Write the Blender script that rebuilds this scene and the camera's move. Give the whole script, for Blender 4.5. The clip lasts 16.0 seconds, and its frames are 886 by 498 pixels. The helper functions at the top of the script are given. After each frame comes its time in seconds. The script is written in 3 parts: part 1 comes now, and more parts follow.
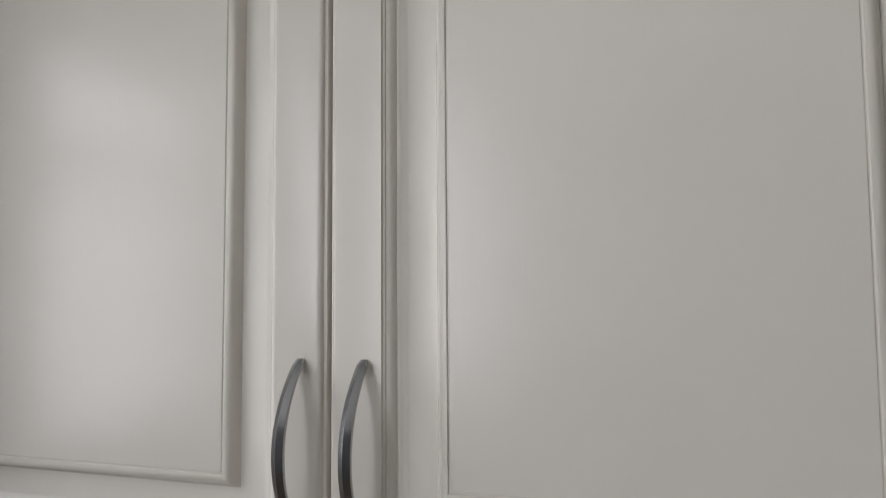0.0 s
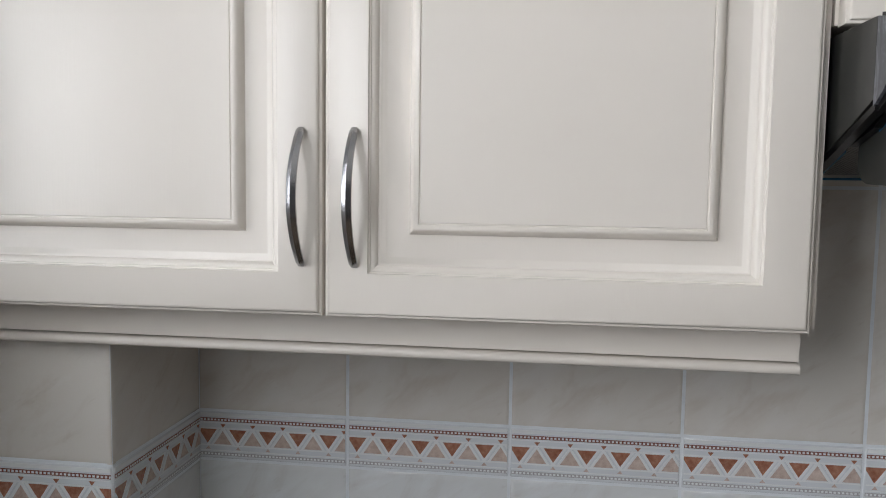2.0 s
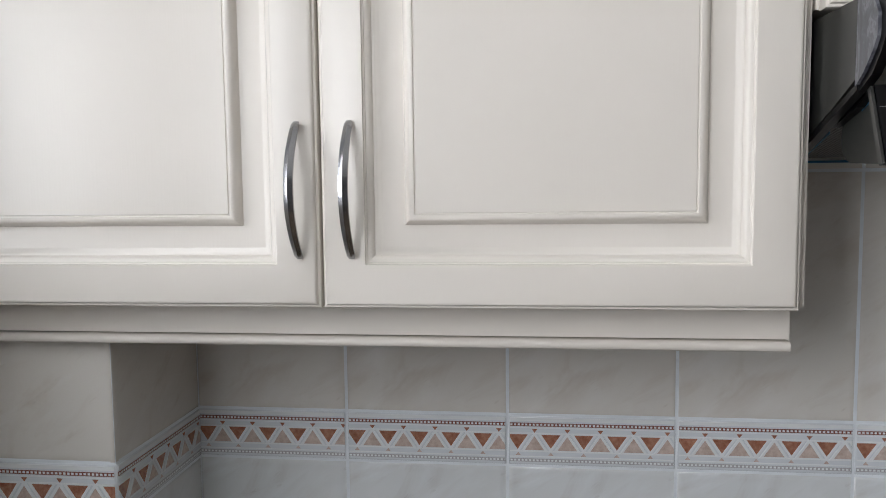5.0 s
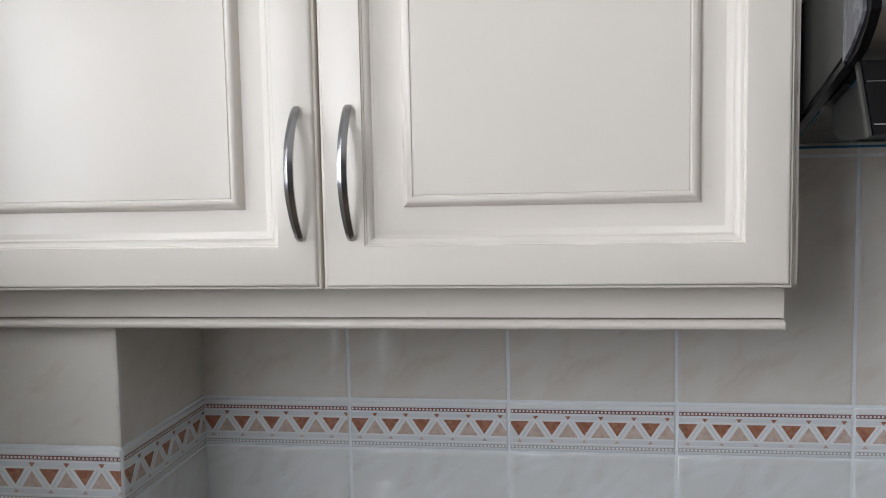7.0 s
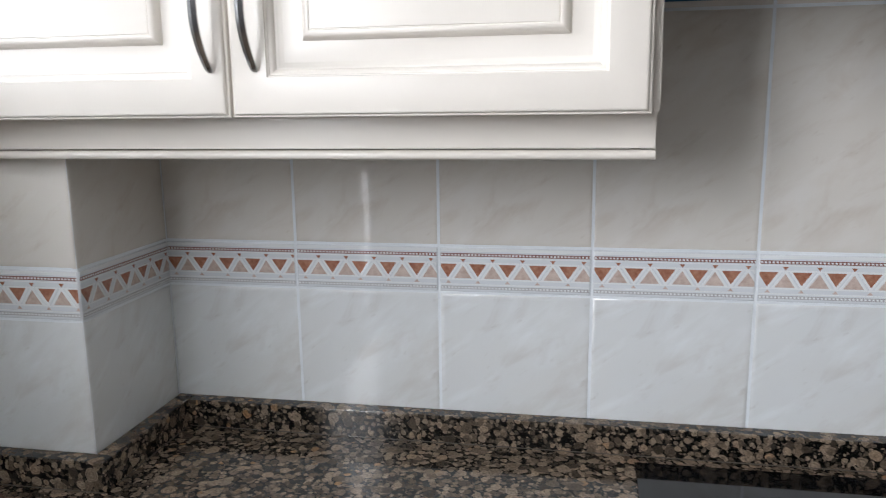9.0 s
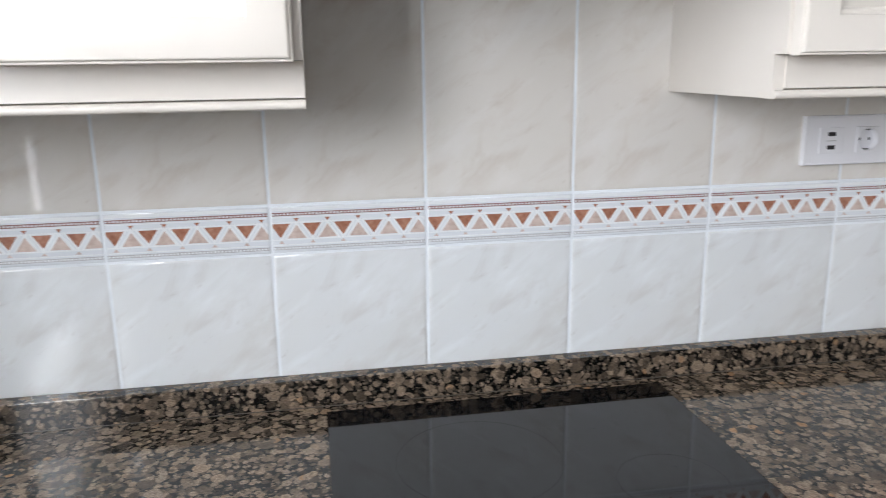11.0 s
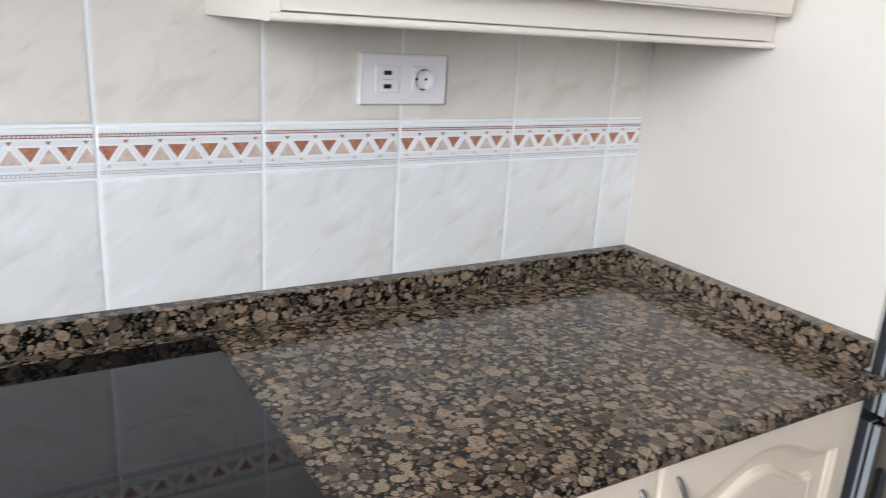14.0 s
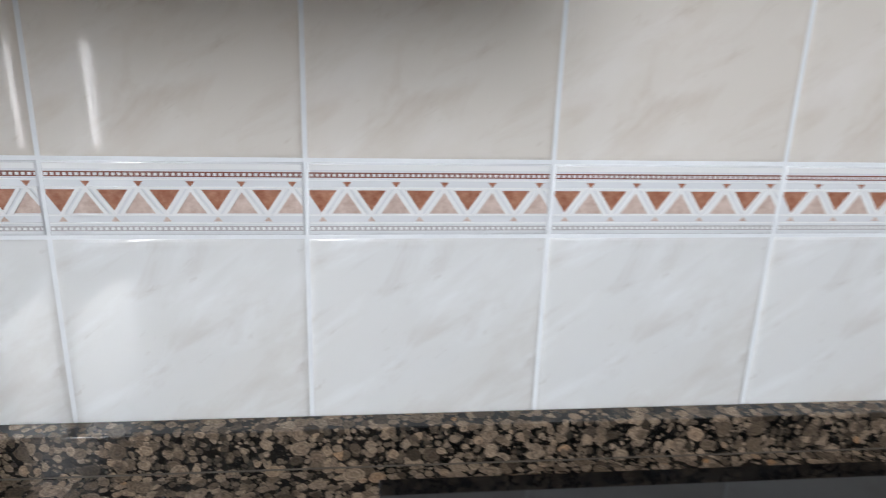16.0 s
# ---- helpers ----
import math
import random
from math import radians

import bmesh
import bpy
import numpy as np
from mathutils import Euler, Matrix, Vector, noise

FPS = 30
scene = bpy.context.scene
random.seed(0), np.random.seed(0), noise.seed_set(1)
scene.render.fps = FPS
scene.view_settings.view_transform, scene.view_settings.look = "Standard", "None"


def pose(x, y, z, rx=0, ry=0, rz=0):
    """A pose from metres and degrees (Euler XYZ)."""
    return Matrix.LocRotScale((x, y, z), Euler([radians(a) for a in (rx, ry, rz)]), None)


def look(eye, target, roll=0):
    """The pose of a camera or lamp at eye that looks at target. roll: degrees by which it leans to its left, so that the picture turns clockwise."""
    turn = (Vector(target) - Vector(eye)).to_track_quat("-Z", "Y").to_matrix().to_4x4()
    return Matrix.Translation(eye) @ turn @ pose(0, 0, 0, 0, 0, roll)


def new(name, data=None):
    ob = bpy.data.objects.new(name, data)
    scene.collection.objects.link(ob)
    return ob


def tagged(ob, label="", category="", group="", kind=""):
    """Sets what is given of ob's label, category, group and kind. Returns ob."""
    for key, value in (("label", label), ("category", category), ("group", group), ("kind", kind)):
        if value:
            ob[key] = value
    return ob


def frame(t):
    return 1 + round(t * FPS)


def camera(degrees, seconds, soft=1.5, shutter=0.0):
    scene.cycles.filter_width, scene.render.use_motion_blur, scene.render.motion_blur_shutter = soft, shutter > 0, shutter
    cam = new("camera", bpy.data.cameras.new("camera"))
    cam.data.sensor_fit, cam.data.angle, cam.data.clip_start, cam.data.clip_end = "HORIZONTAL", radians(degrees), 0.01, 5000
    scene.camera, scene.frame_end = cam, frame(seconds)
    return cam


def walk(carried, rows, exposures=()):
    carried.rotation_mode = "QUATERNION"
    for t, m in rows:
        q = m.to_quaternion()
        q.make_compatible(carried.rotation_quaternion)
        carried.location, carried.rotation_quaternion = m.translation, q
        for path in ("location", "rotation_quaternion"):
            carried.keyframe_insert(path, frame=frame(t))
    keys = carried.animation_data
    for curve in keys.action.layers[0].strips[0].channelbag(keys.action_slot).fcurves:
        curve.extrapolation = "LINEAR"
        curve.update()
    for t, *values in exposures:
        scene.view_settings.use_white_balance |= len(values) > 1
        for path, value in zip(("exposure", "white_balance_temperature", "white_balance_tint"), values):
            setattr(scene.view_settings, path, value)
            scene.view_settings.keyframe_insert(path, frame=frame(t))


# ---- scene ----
cam = camera(60.5, 16.0, 0.95, 0.28)
PATH = [
    (0, (-0.136, -0.884, 1.694), (-0.828, 0.987, 1.846), -0.4),
    (0.5, (-0.158, -0.921, 1.650), (-0.732, 0.993, 1.729), 0.7),
    (1, (-0.203, -1.002, 1.614), (-0.605, 0.957, 1.585), 0.5),
    (1.5, (-0.207, -1.088, 1.601), (-0.511, 0.885, 1.475), 0.8),
    (2, (-0.207, -1.116, 1.594), (-0.469, 0.86, 1.427), 0.8),
    (2.5, (-0.207, -1.114, 1.591), (-0.433, 0.864, 1.402), 0.5),
    (3, (-0.206, -1.118, 1.59), (-0.399, 0.863, 1.394), 0.4),
    (3.5, (-0.209, -1.132, 1.588), (-0.404, 0.85, 1.41), 0.2),
    (4, (-0.21, -1.136, 1.589), (-0.425, 0.845, 1.417), -0.3),
    (4.5, (-0.214, -1.131, 1.587), (-0.439, 0.849, 1.414), -0.5),
    (7, (-0.203, -1.146, 1.558), (-0.451, 0.833, 1.407), -1.1),
    (7.5, (-0.194, -1.17, 1.537), (-0.454, 0.803, 1.342), -0.9),
    (8, (-0.178, -1.189, 1.506), (-0.51, 0.765, 1.237), -0.5),
    (8.2, (-0.15, -1.194, 1.493), (-0.527, 0.748, 1.199), -0.5),
    (10.3, (0.107, -1.225, 1.457), (0.019, 0.721, 1.001), -0.9),
    (10.5, (0.093, -1.22, 1.453), (0.114, 0.727, 0.996), -0.8),
    (11, (0.067, -1.207, 1.448), (0.4, 0.708, 0.975), -0.8),
    (11.5, (0.072, -1.201, 1.444), (0.712, 0.63, 0.956), -0.3),
    (12, (0.105, -1.206, 1.443), (1.011, 0.51, 0.957), -0.1),
    (12.5, (0.137, -1.212, 1.439), (1.266, 0.365, 0.951), 0.2),
    (13, (0.203, -1.227, 1.432), (1.452, 0.254, 0.935), 0.9),
    (13.5, (0.311, -1.227, 1.423), (1.531, 0.267, 0.895), 2.6),
    (14, (0.361, -1.205, 1.41), (1.369, 0.425, 0.837), 3.6),
    (14.5, (0.327, -1.132, 1.408), (1.1, 0.605, 0.786), 3.8),
    (15, (0.224, -0.999, 1.403), (0.808, 0.802, 0.761), 3.8),
    (15.5, (0.117, -0.878, 1.415), (0.535, 0.973, 0.784), 2.8),
    (16, (0.053, -0.743, 1.4), (0.271, 1.135, 0.749), 1.9),
]
walk(cam, [(t, look(eye, target, roll)) for t, eye, target, roll in PATH],
     exposures=[(0.0, -2.02, 6560, 10), (0.8, -1.84, 6550, 10), (1.5, -1.50, 6520, 10), (3.5, -1.27, 6480, 10), (7.0, -1.27, 6440, 10), (8.0, -1.07, 6420, 10), (10.5, -0.30, 6360, 10),
                (12.0, -0.30, 6360, 10), (13.5, -0.20, 6420, 10), (14.5, -0.10, 6430, 10), (15.5, -0.22, 6450, 10), (16.0, -0.34, 6460, 10)])

# ---- daylight ----
world = bpy.data.worlds.new("sky")
scene.world = world
world.use_nodes = True
wn = world.node_tree.nodes
sky = wn.new("ShaderNodeTexSky")
sky.sky_type, sky.sun_disc = "NISHITA", False
sky.sun_elevation, sky.sun_rotation = radians(40), radians(120)
wn["Background"].inputs["Strength"].default_value = 0.12
world.node_tree.links.new(sky.outputs[0], wn["Background"].inputs["Color"])

# ---- plan (metres) ----
X_LEFT, X_RIGHT = -0.955, 1.595      # side walls of the worktop recess
PIER_X, PIER_Y = -0.738, -0.247      # boxed-in pier in the corner
COUNTER = 0.90
UP_TOP = 0.949                       # top of the granite upstand
B_LOW, B_HIGH = 1.156, 1.235         # patterned border course
ROW = 0.363                          # tile course height
PITCH = 0.25
DOOR_Y = -0.338                      # face of the wall cabinets' doors
DOOR_LOW, DOOR_TOP = 1.4525, 2.15
PEL_LOW, PEL_Y = 1.398, -0.275
ROOM_X, ROOM_Y, ROOM_H = 2.75, -2.9, 2.5

# openings cut in the unseen part of the side wall: (from, to, sill, head)
WEST_OPENINGS = [(-1.02, -0.52, 1.46, 2.12), (-2.70, -2.05, 1.40, 2.45), (-2.05, -1.95, 0.66, 2.45), (-1.95, -1.45, 1.40, 2.45)]
# daylight lamps set in these openings: (from, to, sill, head, depth in the wall, watts)
# wide one: added main light, no window known there; slit: makes the tiles' streak
OPENING_LAMPS = [(-1.02, -0.52, 1.46, 2.12, 0.14, 12.5), (-2.70, -1.45, 1.40, 2.45, 0.14, 112.0), (-2.05, -1.95, 0.68, 1.12, 0.02, 2.0)]


def window_daylight(eye, target, width, height, watts):
    data = bpy.data.lights.new("window_daylight", "AREA")
    data.shape, data.size, data.size_y = "RECTANGLE", width, height
    data.energy, data.color = watts, (0.95, 0.965, 1.0)
    new("window_daylight", data).matrix_world = look(eye, target)


for y0, y1, z0, z1, depth, watts in OPENING_LAMPS:
    mid, up, rim = (y0 + y1) / 2, (z0 + z1) / 2, min(0.06, (y1 - y0) * 0.1)
    window_daylight((X_LEFT - depth, mid, up), (1.0, mid, up), y1 - y0 - rim, z1 - z0 - rim, watts)


# ---- materials ----
def material(name, colour, rough=0.5, metal=0.0, coat=0.0, ior=1.5):
    m = bpy.data.materials.new(name)
    m.use_nodes = True
    b = m.node_tree.nodes["Principled BSDF"]
    b.inputs["Base Color"].default_value = (*colour, 1)
    b.inputs["Roughness"].default_value = rough
    b.inputs["Metallic"].default_value = metal
    b.inputs["Coat Weight"].default_value = coat
    b.inputs["IOR"].default_value = ior
    return m, m.node_tree.nodes, m.node_tree.links, b


def coords(nodes, links, scale=(1, 1, 1), turn=(0, 0, 0), space="Object"):
    c = nodes.new("ShaderNodeTexCoord")
    k = nodes.new("ShaderNodeMapping")
    k.inputs["Scale"].default_value = scale
    k.inputs["Rotation"].default_value = turn
    links.new(c.outputs[space], k.inputs["Vector"])
    return k.outputs["Vector"]


def noise_tex(nodes, links, vec, scale, detail=4.0, rough=0.55, distort=0.0):
    n = nodes.new("ShaderNodeTexNoise")
    n.inputs["Scale"].default_value, n.inputs["Detail"].default_value = scale, detail
    n.inputs["Roughness"].default_value, n.inputs["Distortion"].default_value = rough, distort
    links.new(vec, n.inputs["Vector"])
    return n.outputs["Fac"]


def ramp(nodes, links, fac, stops):
    r = nodes.new("ShaderNodeValToRGB")
    e = r.color_ramp.elements
    while len(e) < len(stops):
        e.new(0.5)
    for k, (p, c) in zip(e, stops):
        k.position, k.color = p, (*c, 1) if len(c) == 3 else c
    links.new(fac, r.inputs["Fac"])
    return r.outputs["Color"]


def mix(nodes, links, fac, a, b, mode="MIX"):
    n = nodes.new("ShaderNodeMix")
    n.data_type, n.blend_type = "RGBA", mode
    for value, socket in ((fac, n.inputs[0]), (a, n.inputs[6]), (b, n.inputs[7])):
        if isinstance(value, bpy.types.NodeSocket):
            links.new(value, socket)
        elif isinstance(value, (int, float)):
            socket.default_value = value
        else:
            socket.default_value = (*value, 1)
    return n.outputs[2]


def bump(nodes, links, b, height, strength, distance=0.001):
    n = nodes.new("ShaderNodeBump")
    n.inputs["Strength"].default_value, n.inputs["Distance"].default_value = strength, distance
    links.new(height, n.inputs["Height"])
    links.new(n.outputs["Normal"], b.inputs["Normal"])


def cream_paint(name, colour, rough):
    """Satin lacquer on wood: faint upright grain and a little unevenness."""
    m, n, l, b = material(name, colour, rough, ior=1.48)
    grain = noise_tex(n, l, coords(n, l, (140, 140, 4)), 3.0, 5.0)
    cloud = noise_tex(n, l, coords(n, l), 6.0, 3.0)
    pale = tuple(c * 0.95 for c in colour)
    l.new(mix(n, l, cloud, pale, tuple(min(1, c * 1.03) for c in colour)), b.inputs["Base Color"])
    peel = noise_tex(n, l, coords(n, l), 45.0, 3.0)
    bump(n, l, b, mix(n, l, 0.55, grain, peel), 0.26, 0.0009)
    return m


CREAM = cream_paint("cream_lacquer", (0.772, 0.723, 0.658), 0.25)
CREAM_BASE = cream_paint("warm_cream_lacquer", (0.78, 0.69, 0.575), 0.28)


def tile_glaze(name, ground, vein, seed, amount, light):
    """White marbled glaze; the same print on every tile."""
    m, n, l, b = material(name, ground, 0.055, coat=0.05)
    v = coords(n, l, (1, 1, 1), (0, radians(38), 0))
    k = n.new("ShaderNodeMapping")
    k.inputs["Location"].default_value = (seed, seed * 0.7, seed * 1.3)
    k.inputs["Scale"].default_value = (1.0, 1, 2.6)
    l.new(v, k.inputs["Vector"])
    streak = noise_tex(n, l, k.outputs["Vector"], 9.0, 5.0, 0.6, 0.6)
    soft = noise_tex(n, l, k.outputs["Vector"], 4.0, 3.0, 0.5)
    a = ramp(n, l, streak, [(0.50, (0, 0, 0)), (0.72, (amount, amount, amount))])
    c = mix(n, l, a, ground, vein)
    long = n.new("ShaderNodeMapping")
    long.inputs["Scale"].default_value = (1.0, 1, 3.6)
    long.inputs["Location"].default_value = (seed * 2.1, 0.3, seed)
    l.new(v, long.inputs["Vector"])
    fleck = noise_tex(n, l, long.outputs["Vector"], 17.0, 4.0, 0.6, 0.4)
    dash = ramp(n, l, fleck, [(0.63, (0, 0, 0)), (0.74, (amount, amount, amount))])
    c = mix(n, l, dash, c, tuple(x * 0.88 for x in vein))
    w = ramp(n, l, soft, [(0.35, (0, 0, 0)), (0.7, (0.55, 0.55, 0.55))])
    c = mix(n, l, w, c, tuple(x * y for x, y in zip(ground, (0.97, 0.945, 0.91))))
    drift = n.new("ShaderNodeMapping")
    drift.inputs["Scale"].default_value = (1.0, 1, 2.9)
    drift.inputs["Location"].default_value = (seed * 0.6, 1.3, seed * 3.3)
    l.new(v, drift.inputs["Vector"])
    bright = noise_tex(n, l, drift.outputs["Vector"], 7.0, 4.0, 0.55, 0.7)
    c = mix(n, l, ramp(n, l, bright, [(0.52, (0, 0, 0)), (0.72, (0.5, 0.5, 0.5))]), c, light)
    info = n.new("ShaderNodeObjectInfo")
    each = ramp(n, l, info.outputs["Random"], [(0.0, (0.97, 0.97, 0.97)), (1.0, (1.0, 1.0, 1.0))])
    l.new(mix(n, l, 1.0, c, each, "MULTIPLY"), b.inputs["Base Color"])
    wave = noise_tex(n, l, coords(n, l), 14.0, 2.0)
    bump(n, l, b, wave, 0.05, 0.002)
    return m


TILE = tile_glaze("white_marbled_glaze", (0.768, 0.79, 0.796), (0.57, 0.545, 0.52), 3.1, 0.68, (0.90, 0.94, 0.965))
TILE_UP = tile_glaze("ivory_marbled_glaze", (0.775, 0.747, 0.70), (0.56, 0.48, 0.40), 7.7, 0.48, (0.84, 0.82, 0.79))
BORDER = material("border_glaze", (0.76, 0.79, 0.82), 0.10, coat=0.3)[0]
RELIEF = material("border_relief_glaze", (0.87, 0.89, 0.90), 0.12, coat=0.2)[0]


def speckled(name, a, c, scale, rough):
    m, n, l, b = material(name, a, rough, coat=0.2)
    f = noise_tex(n, l, coords(n, l), scale, 4.0, 0.7)
    l.new(ramp(n, l, f, [(0.35, a), (0.68, c)]), b.inputs["Base Color"])
    return m


TERRA = speckled("terracotta_glaze", (0.30, 0.112, 0.066), (0.50, 0.255, 0.17), 95, 0.2)
ROSE = speckled("pale_rose_glaze", (0.52, 0.39, 0.335), (0.72, 0.60, 0.545), 85, 0.2)
OXIDE = material("oxide_red_line", (0.25, 0.11, 0.09), 0.25)[0]
ASH = material("grey_line", (0.47, 0.46, 0.47), 0.25)[0]


def grout_mix():
    m, n, l, b = material("white_grout", (0.80, 0.82, 0.84), 0.7)
    f = noise_tex(n, l, coords(n, l), 40, 4)
    l.new(ramp(n, l, f, [(0.3, (0.80, 0.84, 0.875)), (0.7, (0.86, 0.895, 0.925))]), b.inputs["Base Color"])
    bump(n, l, b, f, 0.3, 0.001)
    return m


GROUT = grout_mix()


def granite(name):
    """Polished brown granite: round feldspar eyes with dark rims in a black-green ground."""
    m, n, l, b = material(name, (0.1, 0.08, 0.06), 0.085, ior=1.43)
    v = coords(n, l)
    wob = n.new("ShaderNodeTexNoise")
    wob.inputs["Scale"].default_value, wob.inputs["Detail"].default_value = 60, 3
    l.new(v, wob.inputs["Vector"])
    add = n.new("ShaderNodeVectorMath")
    add.operation = "MULTIPLY_ADD"
    add.inputs[1].default_value = (0.0095, 0.0095, 0.0095)
    l.new(wob.outputs["Color"], add.inputs[0])
    l.new(v, add.inputs[2])
    v = add.outputs[0]

    def math_node(op, a, c):
        k = n.new("ShaderNodeMath")
        k.operation = op
        for value, socket in ((a, k.inputs[0]), (c, k.inputs[1])):
            if isinstance(value, bpy.types.NodeSocket):
                l.new(value, socket)
            else:
                socket.default_value = value
        return k.outputs[0]

    def eyes(scale, offset, size, share, tones):
        """Round grains: a tone for each, faint rings inside, and how much of the ground they cover."""
        k = n.new("ShaderNodeMapping")
        k.inputs["Location"].default_value = (offset, offset * 1.7, offset * 0.6)
        l.new(v, k.inputs["Vector"])
        t = n.new("ShaderNodeTexVoronoi")
        t.inputs["Scale"].default_value, t.inputs["Randomness"].default_value = scale, 0.9
        l.new(k.outputs["Vector"], t.inputs["Vector"])
        sep = n.new("ShaderNodeSeparateColor")
        l.new(t.outputs["Color"], sep.inputs[0])
        reach = math_node("MULTIPLY_ADD", sep.outputs[1], size * 0.45)
        reach.node.inputs[2].default_value = size * 0.72
        d = math_node("DIVIDE", t.outputs["Distance"], reach)
        mask = ramp(n, l, d, [(0.82, (1, 1, 1)), (0.97, (0, 0, 0))])
        keep = ramp(n, l, sep.outputs[2], [(share - 0.01, (1, 1, 1)), (share + 0.01, (0, 0, 0))])
        tone = ramp(n, l, sep.outputs[0], tones)
        ring = ramp(n, l, d, [(0.0, (0.55, 0.50, 0.45)), (0.18, (1.0, 1.0, 1.0)), (0.38, (0.66, 0.63, 0.60)), (0.55, (1.0, 1.0, 1.0)), (0.68, (0.62, 0.60, 0.58)), (0.80, (1.1, 1.1, 1.1)), (0.92, (0.40, 0.39, 0.38))])
        return mix(n, l, 1.0, tone, ring, "MULTIPLY"), mix(n, l, 1.0, mask, keep, "MULTIPLY")

    brown = [(0.0, (0.05, 0.040, 0.030)), (0.30, (0.145, 0.110, 0.080)), (0.75, (0.32, 0.248, 0.182)), (0.97, (0.33, 0.242, 0.168)), (1.0, (0.38, 0.215, 0.105))]
    pale = [(0.0, (0.03, 0.027, 0.023)), (0.40, (0.10, 0.080, 0.060)), (1.0, (0.31, 0.24, 0.178))]
    ground_tone = noise_tex(n, l, v, 150, 5)
    c = ramp(n, l, ground_tone, [(0.40, (0.002, 0.002, 0.002)), (0.60, (0.006, 0.006, 0.0055)), (0.72, (0.05, 0.042, 0.034))])
    for scale, offset, size, share, tones in ((190, 0.9, 0.50, 0.55, pale), (112, 0.4, 0.53, 0.76, pale), (80, 0.0, 0.55, 0.84, brown), (54, 0.7, 0.53, 0.60, brown), (39, 0.2, 0.49, 0.22, brown)):
        grain, mask = eyes(scale, offset, size, share, tones)
        c = mix(n, l, mask, c, grain)
    blot = noise_tex(n, l, v, 210, 4, 0.65)
    c = mix(n, l, ramp(n, l, blot, [(0.56, (0, 0, 0)), (0.66, (0.8, 0.8, 0.8))]), c, (0.018, 0.017, 0.016))
    fleck = noise_tex(n, l, v, 420, 3)
    shade = ramp(n, l, fleck, [(0.32, (0.58, 0.58, 0.58)), (0.65, (1.25, 1.25, 1.25))])
    l.new(mix(n, l, 1.0, c, shade, "MULTIPLY"), b.inputs["Base Color"])
    return m


GRANITE = granite("polished_brown_granite")


def brushed(name, colour, rough, stretch):
    m, n, l, b = material(name, colour, rough, 1.0)
    f = noise_tex(n, l, coords(n, l, stretch), 4.0, 4.0)
    l.new(ramp(n, l, f, [(0.3, tuple(c * 0.86 for c in colour)), (0.7, colour)]), b.inputs["Base Color"])
    bump(n, l, b, f, 0.06, 0.0004)
    return m


STEEL = brushed("brushed_steel", (0.47, 0.47, 0.48), 0.22, (300, 300, 8))
STEEL_FLAT = brushed("brushed_stainless_sheet", (0.58, 0.57, 0.55), 0.34, (8, 8, 300))
INOX_DARK = brushed("dark_polished_stainless", (0.50, 0.475, 0.455), 0.10, (6, 6, 200))
INOX_SIDE = brushed("dark_brushed_door_edge", (0.34, 0.335, 0.33), 0.24, (8, 8, 300))


def worn_glass():
    """Black ceramic glass with wiped smears and fine scratches."""
    m, n, l, b = material("black_ceramic_glass", (0.004, 0.004, 0.0045), 0.03, ior=1.47)
    smear = noise_tex(n, l, coords(n, l, (1.0, 2.2, 1.0), (0, 0, 0.6)), 7.0, 5.0, 0.6, 0.8)
    l.new(ramp(n, l, smear, [(0.35, (0.02, 0.02, 0.02)), (0.72, (0.085, 0.085, 0.085))]), b.inputs["Roughness"])
    nick = noise_tex(n, l, coords(n, l, (14, 190, 1), (0, 0, -0.5)), 3.0, 2.0, 0.4)
    patch = noise_tex(n, l, coords(n, l), 16.0, 2.0)
    marks = mix(n, l, 1.0, ramp(n, l, nick, [(0.735, (0, 0, 0)), (0.76, (1, 1, 1))]), ramp(n, l, patch, [(0.56, (0, 0, 0)), (0.62, (1, 1, 1))]), "MULTIPLY")
    dust = ramp(n, l, smear, [(0.4, (0.003, 0.003, 0.0035)), (0.75, (0.008, 0.0085, 0.0095))])
    l.new(mix(n, l, marks, dust, (0.10, 0.10, 0.11)), b.inputs["Base Color"])
    return m


HOB_GLASS = worn_glass()
ZONE_PRINT = material("dark_grey_zone_print", (0.012, 0.012, 0.013), 0.10, ior=1.43)[0]
BLACK = material("black_plastic", (0.003, 0.003, 0.0035), 0.28, ior=1.33)[0]
GRAPHITE = speckled("graphite_painted_steel", (0.020, 0.021, 0.019), (0.027, 0.028, 0.026), 20, 0.4)
SCUFFED, _n, _l, _b = material("scuffed_grey_plastic", (0.09, 0.09, 0.10), 0.3)
_swirl = noise_tex(_n, _l, coords(_n, _l, (1, 2.2, 0.8)), 26.0, 5.0, 0.6, 2.2)
_l.new(ramp(_n, _l, _swirl, [(0.36, (0.05, 0.052, 0.06)), (0.50, (0.085, 0.09, 0.105)), (0.57, (0.17, 0.175, 0.195)), (0.66, (0.075, 0.08, 0.09))]), _b.inputs["Base Color"])
BLUE_FILM = material("blue_protective_film", (0.025, 0.16, 0.30), 0.35)[0]
MESH_METAL = brushed("aluminium_filter_mesh", (0.42, 0.42, 0.42), 0.4, (60, 60, 60))
GASKET_DARK = material("dark_door_gasket", (0.035, 0.037, 0.045), 0.5)[0]
GASKET = material("grey_door_gasket", (0.36, 0.40, 0.44), 0.45)[0]
WHITE_PLASTIC = material("white_socket_plastic", (0.87, 0.87, 0.90), 0.25)[0]
PORT = material("dark_socket_opening", (0.01, 0.01, 0.012), 0.4)[0]


